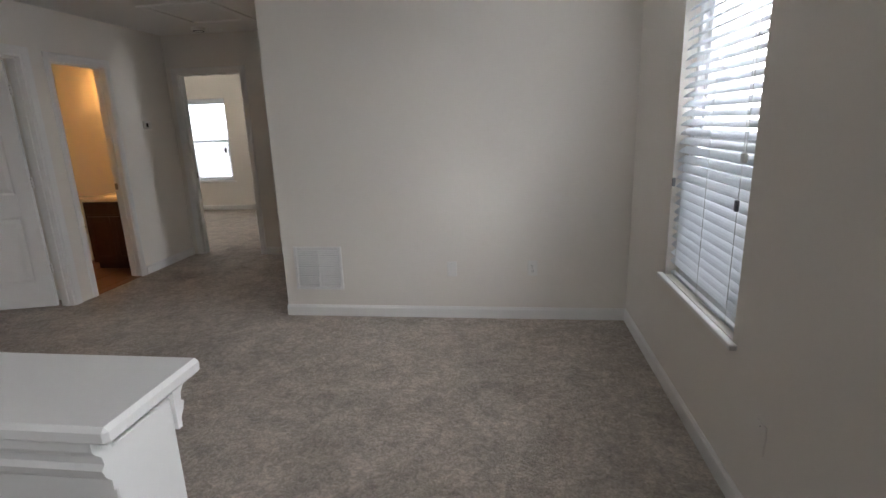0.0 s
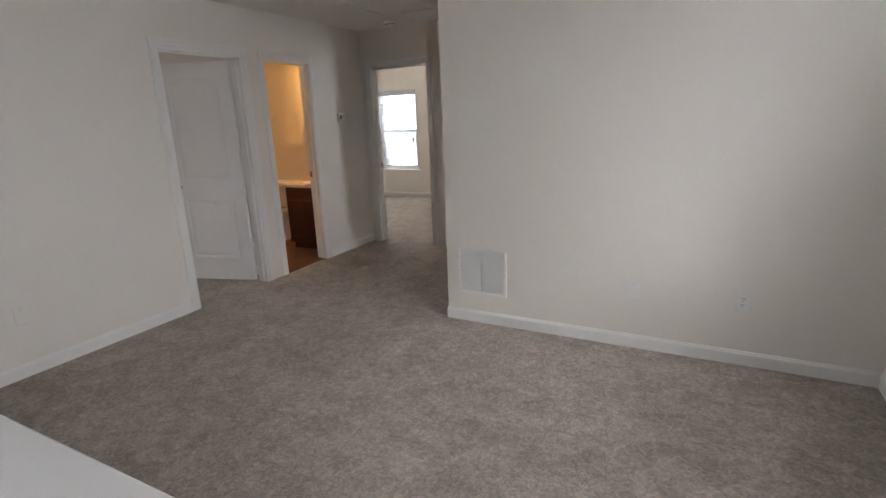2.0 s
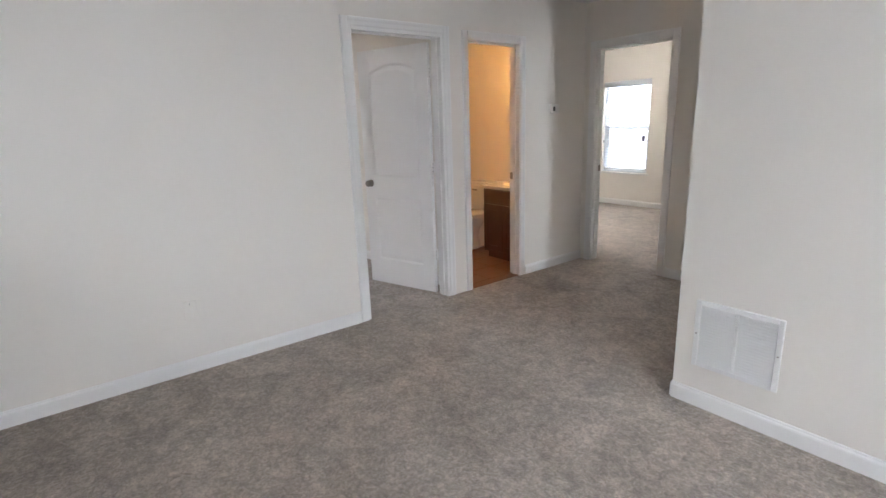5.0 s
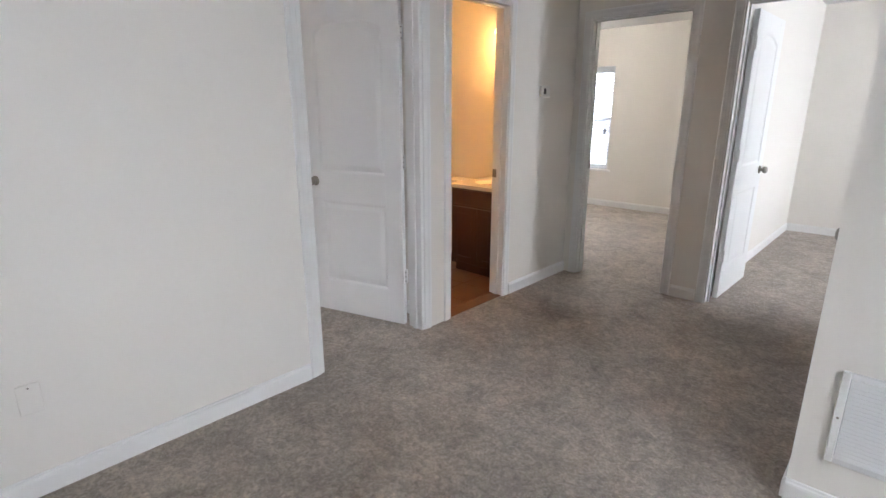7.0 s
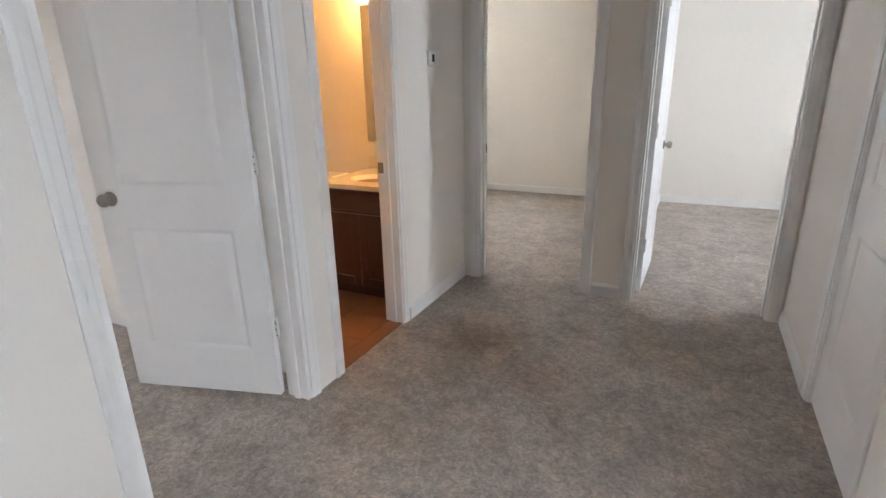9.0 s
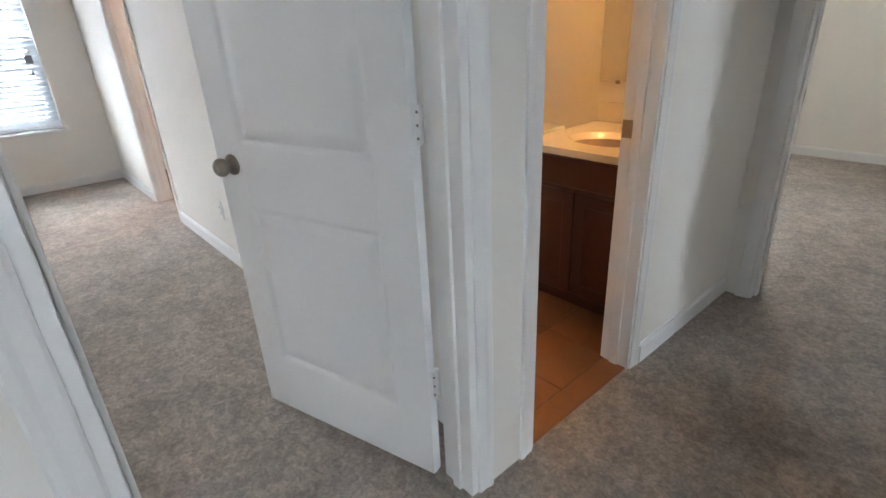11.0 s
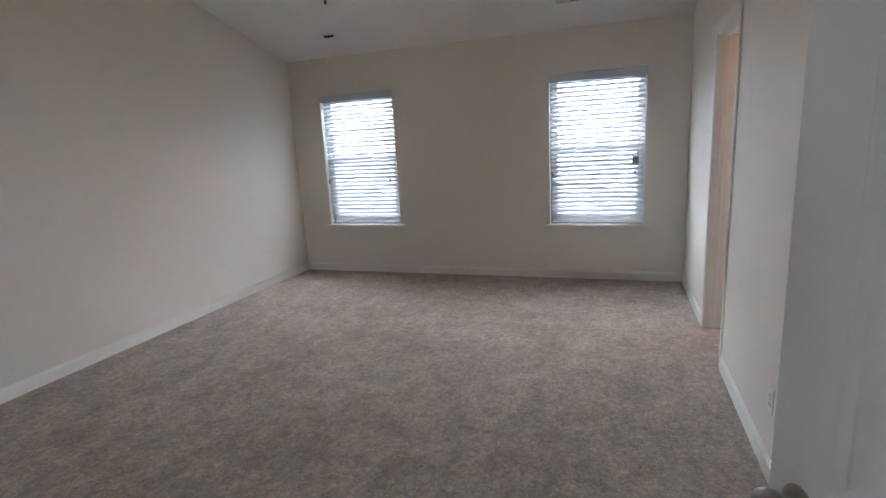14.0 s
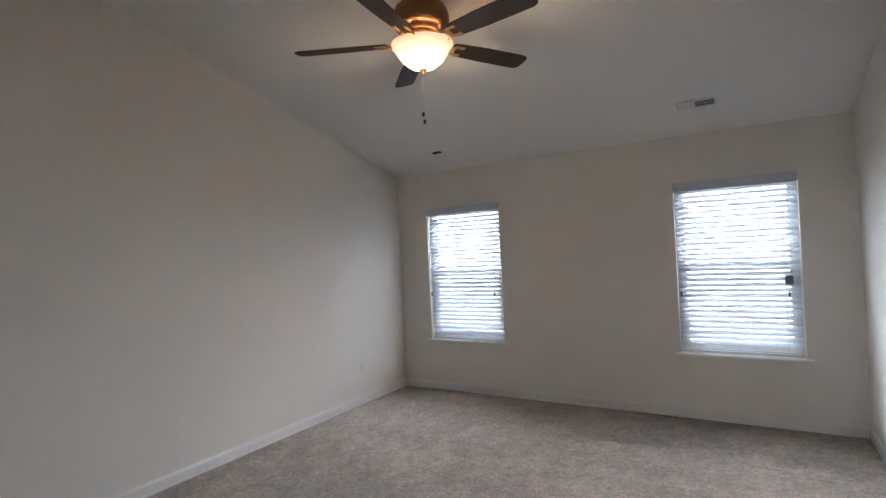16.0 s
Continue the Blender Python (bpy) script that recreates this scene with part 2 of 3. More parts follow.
def wall(name, axis, c0, c1, a0, a1, z1, holes=(), label="warm off-white painted drywall wall", z0=0.0):
    """A wall that fills c0..c1 across and a0..a1 along, with openings (a0, a1, z0, z1)."""
    bm = bmesh.new()

    def piece(p, q, lo, hi):
        if q - p > 1e-4 and hi - lo > 1e-4:
            box(bm, *((c0, c1, p, q) if axis == "y" else (p, q, c0, c1)), lo, hi)
    at = a0
    for h0, h1, zz0, zz1 in sorted(holes):
        piece(at, h0, z0, z1)
        piece(h0, h1, z0, zz0)
        piece(h0, h1, zz1, z1)
        at = h1
    piece(at, a1, z0, z1)
    return setting(name, bm, WALL, label, "wall")


BASE = [(0, 0), (0.013, 0), (0.013, 0.066), (0.011, 0.074), (0.007, 0.078), (0.005, 0.086), (0, 0.088)]


def baseboard(x, y, angle, length):
    """Along the local x; the room lies on the local +y side."""
    ob = setting("baseboard", extrude_profile(BASE, length), TRIM, "white painted wooden baseboard along the wall", "baseboard")
    ob.matrix_basis = pose(x, y, 0, 0, 0, angle)
    return ob


CASE = [(0, 0), (0.005, 0), (0.007, 0.006), (0.008, 0.03), (0.0105, 0.04), (0.011, 0.053), (0.008, 0.058), (0, 0.058)]


def casing(name, m, width, height, depth, sides=(0,), strike=None, t=0.018):
    """The white frame of a doorway: origin at the opening's foot, x along it, y out of the wall, wall behind to -depth."""
    top = thing(name, m, "white painted door frame with moulded casing", "door frame", "", "structure")
    part("jamb", boxes((0, t, -depth, 0, 0, height), bevel=0.002), TRIM, top)
    part("jamb", boxes((width - t, width, -depth, 0, 0, height), bevel=0.002), TRIM, top)
    part("head_jamb", boxes((t, width - t, -depth, 0, height - t, height)), TRIM, top)
    s = 0.011
    part("door_stop", boxes((t, t + s, -depth * 0.62, -depth * 0.62 + 0.032, 0, height - t), bevel=0.002), TRIM, top)
    part("door_stop", boxes((width - t - s, width - t, -depth * 0.62, -depth * 0.62 + 0.032, 0, height - t), bevel=0.002), TRIM, top)
    part("door_stop", boxes((t + s, width - t - s, -depth * 0.62, -depth * 0.62 + 0.032, height - t - s, height - t), bevel=0.002), TRIM, top)
    for side in sides:
        flip = pose(0, 0, 0) if side == 0 else pose(width, -depth, 0, 0, 0, 180)
        for left in (True, False):
            mm = pose(0.006, 0, 0, 0, -90, 0) if left else Matrix.Translation((width - 0.006, 0, 0)) @ Matrix.Diagonal((-1, 1, 1, 1)) @ pose(0, 0, 0, 0, -90, 0)
            bm = extrude_profile(CASE, height + 0.05)
            bm.transform(flip @ mm)
            bmesh.ops.recalc_face_normals(bm, faces=bm.faces)
            part("casing", bm, TRIM, top)
        bm = extrude_profile(CASE, width - 0.012)
        bm.transform(flip @ pose(0.006, 0, height - 0.006))
        part("casing", bm, TRIM, top)
    if strike:
        x = width - t - 0.0015 if strike > 0 else t + 0.0015
        part("strike_plate", boxes((x - 0.0012, x + 0.0012, -depth * 0.96, -depth * 0.66, 0.905, 0.965), bevel=0.0006), NICKEL, top, "satin nickel strike plate")
    return top


KNOB = [(0, 0.0), (0.032, 0.0), (0.032, 0.003), (0.029, 0.007), (0.018, 0.011), (0.012, 0.014), (0.012, 0.019), (0.018, 0.023), (0.025, 0.029), (0.028, 0.038), (0.027, 0.047), (0.021, 0.055), (0.012, 0.058), (0.009, 0.056), (0, 0.056)]


def panel_door(name, m, w, h, label, lock_x=None, hinges=True, thick=0.035):
    """A moulded two-panel door; hinge line at the origin, x along the leaf, faces at y = +-thick/2."""
    top = thing(name, m, label, "door")
    z = 0.012
    core = bmesh.new()
    box(core, 0.004, w - 0.004, -thick / 2 + 0.009, thick / 2 - 0.009, z + 0.004, h - 0.004)
    st, top_r, mid0, mid1, bot = 0.115, 0.12, 0.80, 0.985, 0.235
    for a, c, lo, hi in ((0, st, z, h), (w - st, w, z, h), (st, w - st, z, bot), (st, w - st, mid0, mid1), (st, w - st, h - top_r, h)):
        box(core, a, c, -thick / 2, thick / 2, lo, hi, bevel=0.0005)
    body = part("leaf", core, DOOR, top)
    for lo, hi in ((bot, mid0), (mid1, h - top_r)):
        for s in (1, -1):
            bm = bmesh.new()
            x0, x1 = st, w - st
            rise = 0.055 if hi > 1.5 else 0.0
            rings = []
            for k, (inset, y) in enumerate(((0, 0.0), (0.0005, 0.0), (0.006, -0.001), (0.016, -0.0058), (0.022, -0.006), (0.05, -0.0015), (0.056, -0.001))):
                yy = s * (thick / 2 + y - 0.0006)
                pts = [(x0 + inset, lo + inset), (x1 - inset, lo + inset)]
                for i in range(11):
                    u = 1 - i / 5
                    drop = rise * u * u if k else 0.0
                    pts.append(((x0 + x1) / 2 + u * ((x1 - x0) / 2 - inset), hi - inset - drop))
                rings.append([bm.verts.new((p, yy, q)) for p, q in pts])
            for a, c in zip(rings, rings[1:]):
                n = len(a)
                for i in range(n):
                    if (a[i].co - a[(i + 1) % n].co).length > 1e-6:
                        bm.faces.new((a[i], a[(i + 1) % n], c[(i + 1) % n], c[i]))
            bm.faces.new(rings[-1])
            bmesh.ops.recalc_face_normals(bm, faces=bm.faces)
            if bm.faces[:][-1].normal.y * s < 0:
                bmesh.ops.reverse_faces(bm, faces=bm.faces)
            part("panel", bm, DOOR, top)
    kx = w - 0.068 if lock_x is None else lock_x
    for s in (1, -1):
        bm = lathe(KNOB)
        part("door_knob", bm, NICKEL, top, "satin nickel door knob", pose(kx, s * thick / 2, 0.925, -90 * s, 0, 0))
    part("latch_plate", boxes((w - 0.0005, w + 0.0012, -0.012, 0.012, 0.885, 0.945)), NICKEL, top)
    if hinges:
        for hz in (0.34, 1.075, 1.81):
            bm = bmesh.new()
            bmesh.ops.create_cone(bm, cap_ends=True, segments=12, radius1=0.0065, radius2=0.0065, depth=0.09, matrix=Matrix.Translation((-0.004, -thick / 2 - 0.004, hz)))
            box(bm, -0.003, 0.0, -thick / 2, thick / 2, hz - 0.045, hz + 0.045)
            box(bm, -0.016, -0.003, thick / 2 - 0.02, thick / 2 - 0.017, hz - 0.045, hz + 0.045)
            hg = part("hinge", bm, TRIM, top, "white painted hinge")
            for k in (-0.03, 0.0, 0.03):
                part("screw", lathe([(0, 0.0018), (0.0035, 0.0012), (0.0038, 0)], 10), NICKEL, hg, "", pose(-0.009, thick / 2 - 0.017, hz + k, -90, 0, 0))
    return top


def window(name, m, w, h, slat_tilt=52, power=1.0, pitch_down=18, tag=None, blind=True, seed=0):
    """A double-hung window with its inside blind: origin at the sill's middle on the wall's inner face, x along, y to the outside."""
    top = thing(name, m, "white vinyl double-hung window in a drywall recess", "window", "", "structure")
    hw = w / 2
    part("window_sill", boxes((-hw - 0.045, hw + 0.045, -0.03, 0.0, -0.024, 0.0), (-hw + 0.001, hw - 0.001, 0.0, 0.07, -0.024, -0.001), bevel=0.004), TRIM, top, "white painted window sill")
    f = 0.035
    part("window_frame", boxes((-hw, -hw + f, 0.07, 0.13, 0, h), (hw - f, hw, 0.07, 0.13, 0, h), (-hw + f, hw - f, 0.07, 0.13, 0, f), (-hw + f, hw - f, 0.07, 0.13, h - f, h), bevel=0.003), VINYL, top)
    mid = h * 0.5
    for lo, hi, y in ((f, mid + 0.02, 0.078), (mid - 0.02, h - f, 0.104)):
        s = part("sash", boxes((-hw + f, -hw + f + 0.04, y, y + 0.024, lo, hi), (hw - f - 0.04, hw - f, y, y + 0.024, lo, hi), (-hw + f + 0.04, hw - f - 0.04, y, y + 0.024, lo, lo + 0.04), (-hw + f + 0.04, hw - f - 0.04, y, y + 0.024, hi - 0.04, hi), bevel=0.003), VINYL, top)
        g = part("pane", boxes((-hw + f + 0.04, hw - f - 0.04, y + 0.010, y + 0.014, lo + 0.04, hi - 0.04)), GLASS, s)
        g.visible_shadow = False
    part("insect_screen", boxes((-hw + f, hw - f, 0.134, 0.1348, f, mid)), SCREEN, top)
    area_lamp("window_daylight", m @ pose(0, 0.42, h * 0.56, pitch_down - 90, 0, 0), w * 1.5, h * 1.5, WINDOW_POWER * power, WINDOW_COLOR)
    if not blind:
        return top
    blind = thing(name.split("_")[0] + "_blind", m, "white two-inch slatted blind lowered inside the window recess", "blind", "window blinds")
    part("head_rail", boxes((-hw + 0.006, hw - 0.006, 0.012, 0.062, h - 0.052, h - 0.003), bevel=0.003), SLAT, blind)
    part("valance", boxes((-hw + 0.002, hw - 0.002, -0.012, 0.010, h - 0.078, h - 0.003), bevel=0.004), SLAT, blind)
    bm = bmesh.new()
    cols = []
    for i in range(5):
        u = -0.024 + 0.012 * i
        zc = 0.003 * (1 - (u / 0.024) ** 2)
        cols.append([bm.verts.new((sx * (hw - 0.012), u, zc + dz)) for sx in (-1, 1) for dz in (0.0012, -0.0012)])
    for a, c in zip(cols, cols[1:]):
        for i, j in ((0, 2), (2, 3), (3, 1), (1, 0)):
            bm.faces.new((a[i], a[j], c[j], c[i]))
    for c in (cols[0], cols[-1]):
        bm.faces.new((c[0], c[2], c[3], c[1]))
    bmesh.ops.recalc_face_normals(bm, faces=bm.faces)
    me = mesh_of("slat", bm, SLAT)
    rng = random.Random(seed)
    pitch = 0.0445
    n = int((h - 0.11) / pitch)
    for i in range(n):
        share("slat", me, blind, pose(0, 0.036, h - 0.085 - i * pitch, slat_tilt + rng.uniform(-2.5, 2.5), rng.uniform(-0.25, 0.25), 0))
    part("bottom_rail", boxes((-hw + 0.01, hw - 0.01, 0.024, 0.05, 0.008, 0.026), bevel=0.004), SLAT, blind)
    for x in (-hw + 0.11, 0, hw - 0.11):
        part("ladder_cord", boxes((x - 0.0012, x + 0.0012, 0.009, 0.0105, 0.02, h - 0.05), (x - 0.0012, x + 0.0012, 0.0615, 0.063, 0.02, h - 0.05)), CORD, blind)
    x = hw - 0.07
    part("pull_cord", boxes((x - 0.0015, x + 0.0015, 0.0, 0.0025, h * 0.47, h - 0.05)), CORD, blind)
    part("cord_tassel", boxes((x - 0.011, x + 0.011, -0.012, 0.008, h * 0.455, h * 0.48), bevel=0.005), CORD, blind)
    for q in (-hw + 0.03, hw - 0.09):
        part("cord_tassel", boxes((q - 0.008, q + 0.008, -0.01, 0.006, h * 0.33, h * 0.36), bevel=0.004), TAG, blind)
    if tag:
        part("warning_tag", boxes((tag[0] - 0.028, tag[0] + 0.028, 0.0, 0.0015, tag[1] - 0.035, tag[1] + 0.035)), TAG, blind, "small grey printed tag")
    return top


def wall_plate(name, m, kind, label):
    """A cover plate; y points out of the wall."""
    top = thing(name, m, label, "wall plate")
    mat = WALL if kind == "painted" else PLATE
    part("cover_plate", boxes((-0.036, 0.036, 0, 0.006, -0.058, 0.058), bevel=0.0025), mat, top)
    if kind == "outlet":
        for z in (-0.02, 0.02):
            s = part("socket", boxes((-0.016, 0.016, 0.006, 0.0085, z - 0.013, z + 0.013), bevel=0.001), PLATE, top)
            part("slots", boxes((-0.008, -0.0055, 0.0085, 0.009, z - 0.004, z + 0.006), (0.0055, 0.008, 0.0085, 0.009, z - 0.004, z + 0.006), (-0.002, 0.002, 0.0085, 0.009, z - 0.01, z - 0.006)), DARK, s)
    part("screw", lathe([(0, 0.0075), (0.003, 0.0072), (0.003, 0.0055)], 10), NICKEL, top, "", pose(0, 0, 0, -90, 0, 0) if kind == "outlet" else pose(0, 0, 0.042, -90, 0, 0))
    return top


# ---- plan ----
XW, XWB = -3.675, -3.795          # long wall between hall and bedroom
XR = 0.935                        # wall with the loft window
YV = 4.005                        # wall with the return vent
XH = -1.652                       # hall side of the closet wall
YF, YFB = 5.89, 6.01              # hall's end wall
YB = 9.09                        # back wall of the far rooms
XB = -8.965                       # bedroom window wall
YS, YN = 0.065, 4.275             # bedroom side walls
XP = -2.545                       # partition of the far rooms
H = 2.46
SLOPE, H0 = 0.266, 2.43

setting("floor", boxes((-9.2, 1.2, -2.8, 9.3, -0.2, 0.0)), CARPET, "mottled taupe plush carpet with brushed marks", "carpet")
setting("ground", boxes((-300, 300, -300, 300, -3.2, -3.0)), GRASS, "green lawn ground outside", "ground")
for name, m in (("backdrop_east", pose(14, 0, 3, 90, 0, -90)), ("backdrop_west", pose(-22, 0, 3, 90, 0, 90)), ("backdrop_north", pose(-4, 22, 3, 90, 0, 0))):
    ob = setting(name, boxes((-40, 40, -9, 9, -0.05, 0)), HAZE, "pale overcast sky distance", "backdrop")
    ob.matrix_basis = m
D1 = (3.348, 4.154)
BA = (4.385, 4.998)
wall("wall_hall", "y", XWB, XW, -2.8, YF, 4.15, [(*D1, 0, 2.078), (*BA, 0, 2.065)])
WZ, WY = 0.61, (2.30, 3.17)
wall("wall_loft_window", "y", XR, XR + 0.15, -2.8, 9.3, H, [(-0.4, 0.5, 0.6, 2.07), (*WY, WZ, WZ + 1.47), (7.0, 7.9, 0.6, 2.05)])
wall("wall_return_vent", "x", YV, YV + 0.12, XH, XR, H)
CL = (4.33, 5.05)
wall("wall_closet", "y", XH, XH + 0.12, YV + 0.12, YF, H, [(*CL, 0, 2.05)])
wall("wall_closet_back", "y", -0.9, -0.78, YV + 0.12, YF, H)
D2, D3 = (-3.565, -2.80), (-2.505, -1.72)
wall("wall_hall_end", "x", YF, YFB, -7.2, XR, H, [(*D2, 0, 2.065), (*D3, 0, 2.065)])
WIN2 = (-5.68, -4.85)
wall("wall_far_rooms", "x", YB, YB + 0.15, -7.2, XR, H, [(*WIN2, 0.53, 1.97)])
wall("wall_partition", "y", XP - 0.1, XP, YFB, YB, H)
wall("wall_room_side", "y", -7.2, -7.08, YFB, YB, H)
W1, W2 = (0.445, 1.345), (3.013, 3.908)
wall("wall_bedroom_window", "y", XB - 0.15, XB, YS - 0.12, 6.6, 2.7, [(*W1, 0.56, 2.03), (*W2, 0.56, 2.03), (5.2, 6.0, 0.9, 2.0)])
wall("wall_bedroom_south", "x", YS - 0.12, YS, XB, XWB, 4.15)
MB = (-7.715, -7.03)
wall("wall_bedroom_north", "x", YN, YN + 0.12, XB, XWB, 4.15, [(*MB, 0, 2.05)])
wall("wall_bath_north", "x", 5.80, YF, -5.82, XWB, H)
wall("wall_bath_west", "y", -5.82, -5.7, YN + 0.12, 6.6, H)
wall("wall_master_bath_north", "x", 6.6, 6.72, XB, -5.7, H)
wall("wall_loft_south", "x", -2.92, -2.8, XWB, XR + 0.15, H)
setting("ceiling_loft", boxes((XW, XR + 0.15, -2.92, YF, H, H + 0.12)), CEIL, "flat matt white textured ceiling", "ceiling")
setting("ceiling_far_rooms", boxes((-7.2, XR + 0.15, YF + 0.002, YB + 0.15, H, H + 0.12)), CEIL, "flat matt white ceiling", "ceiling")
setting("ceiling_bath", boxes((-5.82, XWB, YN + 0.12, 5.885, H, H + 0.12)), CEIL, "flat white bathroom ceiling", "ceiling")
setting("ceiling_master_bath", boxes((XB, -5.825, YN + 0.12, 6.72, H, H + 0.12)), CEIL, "flat white ceiling", "ceiling")
bm = bmesh.new()
xs = (XB - 0.15, XWB)
vs = []
for y in (YS, YN):
    for x in xs:
        for dz in (0, 0.15):
            vs.append(bm.verts.new((x, y, H0 + SLOPE * (x - XB) + dz)))
for q in ((0, 2, 6, 4), (1, 5, 7, 3), (0, 1, 3, 2), (4, 6, 7, 5), (0, 4, 5, 1), (2, 3, 7, 6)):
    bm.faces.new([vs[i] for i in q])
bmesh.ops.recalc_face_normals(bm, faces=bm.faces)
setting("ceiling_bedroom", bm, CEIL, "sloping vaulted white bedroom ceiling", "ceiling")

# door frames
casing("door_frame_1", pose(XW, D1[1], 0, 0, 0, -90), D1[1] - D1[0], 2.078, 0.12, (0, 1), strike=1, t=0.03)
casing("door_frame_2", pose(XW, BA[1], 0, 0, 0, -90), BA[1] - BA[0], 2.065, 0.12, (0, 1), strike=-1)
casing("door_frame_3", pose(D2[1], YF, 0, 0, 0, 180), D2[1] - D2[0], 2.065, 0.12, (0, 1), strike=1)
casing("door_frame_4", pose(D3[1], YF, 0, 0, 0, 180), D3[1] - D3[0], 2.065, 0.12, (0, 1), strike=-1)
casing("door_frame_5", pose(XH, CL[0], 0, 0, 0, 90), CL[1] - CL[0], 2.05, 0.12, (0,))
casing("door_frame_6", pose(MB[0], YN, 0, 0, 0, 180) @ pose(MB[0] - MB[1], 0, 0), MB[1] - MB[0], 2.05, 0.12, (0, 1))

# baseboards
C = 0.058
for x, y, a, n in ((XW, D1[0] - C, -90, 5.9), (XW, YF, -90, YF - BA[1] - C),
                   (XR, YV, 180, XR - XH), (XR, -2.8, 90, YV + 2.8), (D3[0] - C, YF, 180, D3[0] - D2[1] - 2 * C),
                   (XH, YV, 90, CL[0] - YV - C), (XH, CL[1] + C, 90, YF - CL[1] - C),
                   (XP, YB, 90 + 180, YB - YFB), (XR, YB, 180, XR - XP), (XP - 0.1, YB, 180, 4.4), (XP - 0.1, YFB, 90, YB - YFB),
                   (XB, YN, -90, YN - YS), (XB, YS, 0, XWB - XB), (XWB, YN, 180, XWB - MB[1] - C), (MB[0] - C, YN, 180, MB[0] - XB - C), (XWB, YS, 90, D1[0] - YS - C)):
    baseboard(x, y, a, n)

# windows with blinds
window("window_1", pose(XR, (WY[0] + WY[1]) / 2, WZ, 0, 0, -90), WY[1] - WY[0], 1.47, slat_tilt=38, power=1.6, pitch_down=25, seed=1)
window("window_2", pose(XB, sum(W1) / 2, 0.56, 0, 0, 90), W1[1] - W1[0], 1.47, slat_tilt=49, power=4.5, pitch_down=12, seed=2)
window("window_3", pose(XB, sum(W2) / 2, 0.56, 0, 0, 90), W2[1] - W2[0], 1.47, slat_tilt=46, power=4.5, pitch_down=12, tag=(0.36, 0.62), seed=3)
window("window_4", pose(sum(WIN2) / 2, YB, 0.53, 0, 0, 0), WIN2[1] - WIN2[0], 1.44, slat_tilt=44, power=2.4, tag=(0.33, 0.55), seed=4)
window("window_5", pose(XR, 7.45, 0.6, 0, 0, -90), 0.9, 1.45, power=1.5, blind=False)
window("window_6", pose(XB, 5.6, 0.9, 0, 0, 90), 0.8, 1.1, power=0.25, blind=False)
# never in view: added to light the half wall and the near carpet
window("window_7", pose(XR, 0.05, 0.6, 0, 0, -90), 0.9, 1.47, power=0.42, pitch_down=35, blind=False)

# ---- the loft and hall ----
panel_door("bedroom_door", pose(-3.8135, 4.108, 0, 0, 0, 196.6), 0.739, 2.03, "white moulded two-panel door standing half open into the bedroom")
panel_door("room_door", pose(-2.462, 6.03, 0, 0, 0, 89), 0.71, 2.02, "white moulded two-panel door swung open into the far room")
panel_door("closet_door", pose(XH + 0.035, CL[1] - 0.02, 0, 0, 0, -90), 0.68, 2.025, "closed white two-panel closet door in the hall", hinges=False)


def knee_wall():
    top = thing("knee_wall", pose(-0.398, 0.955, -0.032), "white painted half wall with a moulded wooden cap", "half wall")
    ln = 3.2
    part("wall_body", boxes((-ln, -0.035, -0.062, 0.062, 0, 1.1), bevel=0.002), TRIM, top)
    part("cap", boxes((-ln, 0, -0.098, 0.098, 1.127, 1.152), bevel=0.006), TRIM, top, "white painted rounded cap board")
    prof = [(0, 1.127), (0.03, 1.127), (0.03, 1.115), (0.026, 1.108), (0.018, 1.1), (0.016, 1.088), (0.022, 1.082), (0.018, 1.07), (0.01, 1.06), (0.01, 1.045), (0, 1.045)]
    bm = extrude_profile(prof, ln - 0.03)
    bm.transform(pose(-ln, 0.062, 0))
    part("moulding", bm, TRIM, top)
    bm = extrude_profile(prof, ln - 0.03)
    bm.transform(pose(-0.03, -0.062, 0, 0, 0, 180))
    part("moulding", bm, TRIM, top)
    return top


knee_wall()


def return_vent():
    w, h = 0.380, 0.341
    top = thing("return_air_vent", pose(-1.372, YV, 0.217, 0, 0, 180), "white enamelled return air grille on the wall", "vent")
    e = 0.024
    part("frame", boxes((-w / 2, -w / 2 + e, 0, 0.012, 0, h), (w / 2 - e, w / 2, 0, 0.012, 0, h), (-w / 2 + e, w / 2 - e, 0, 0.012, 0, e), (-w / 2 + e, w / 2 - e, 0, 0.012, h - e, h), bevel=0.003), VENT, top)
    part("mullion", boxes((-0.006, 0.006, 0.001, 0.011, e, h - e), bevel=0.001), VENT, top)
    part("backing", boxes((-w / 2 + e, w / 2 - e, 0.0005, 0.0015, e, h - e)), DUCT, top, "dark duct behind the louvres")
    n = 20
    me = mesh_of("louvre", boxes((-0.079, 0.079, -0.0075, 0.0075, -0.0007, 0.0007)), VENT)
    for i in range(n):
        z = e + (i + 0.5) * (h - 2 * e) / n
        for x in (-0.0855, 0.0855):
            share("louvre", me, top, pose(x, 0.007, z, -38, 0, 0))
    for x in (-w / 2 + 0.012, w / 2 - 0.012):
        part("screw", lathe([(0, 0.002), (0.004, 0.0015), (0.004, 0)], 10), NICKEL, top, "", pose(x, 0.012, h / 2, -90, 0, 0))


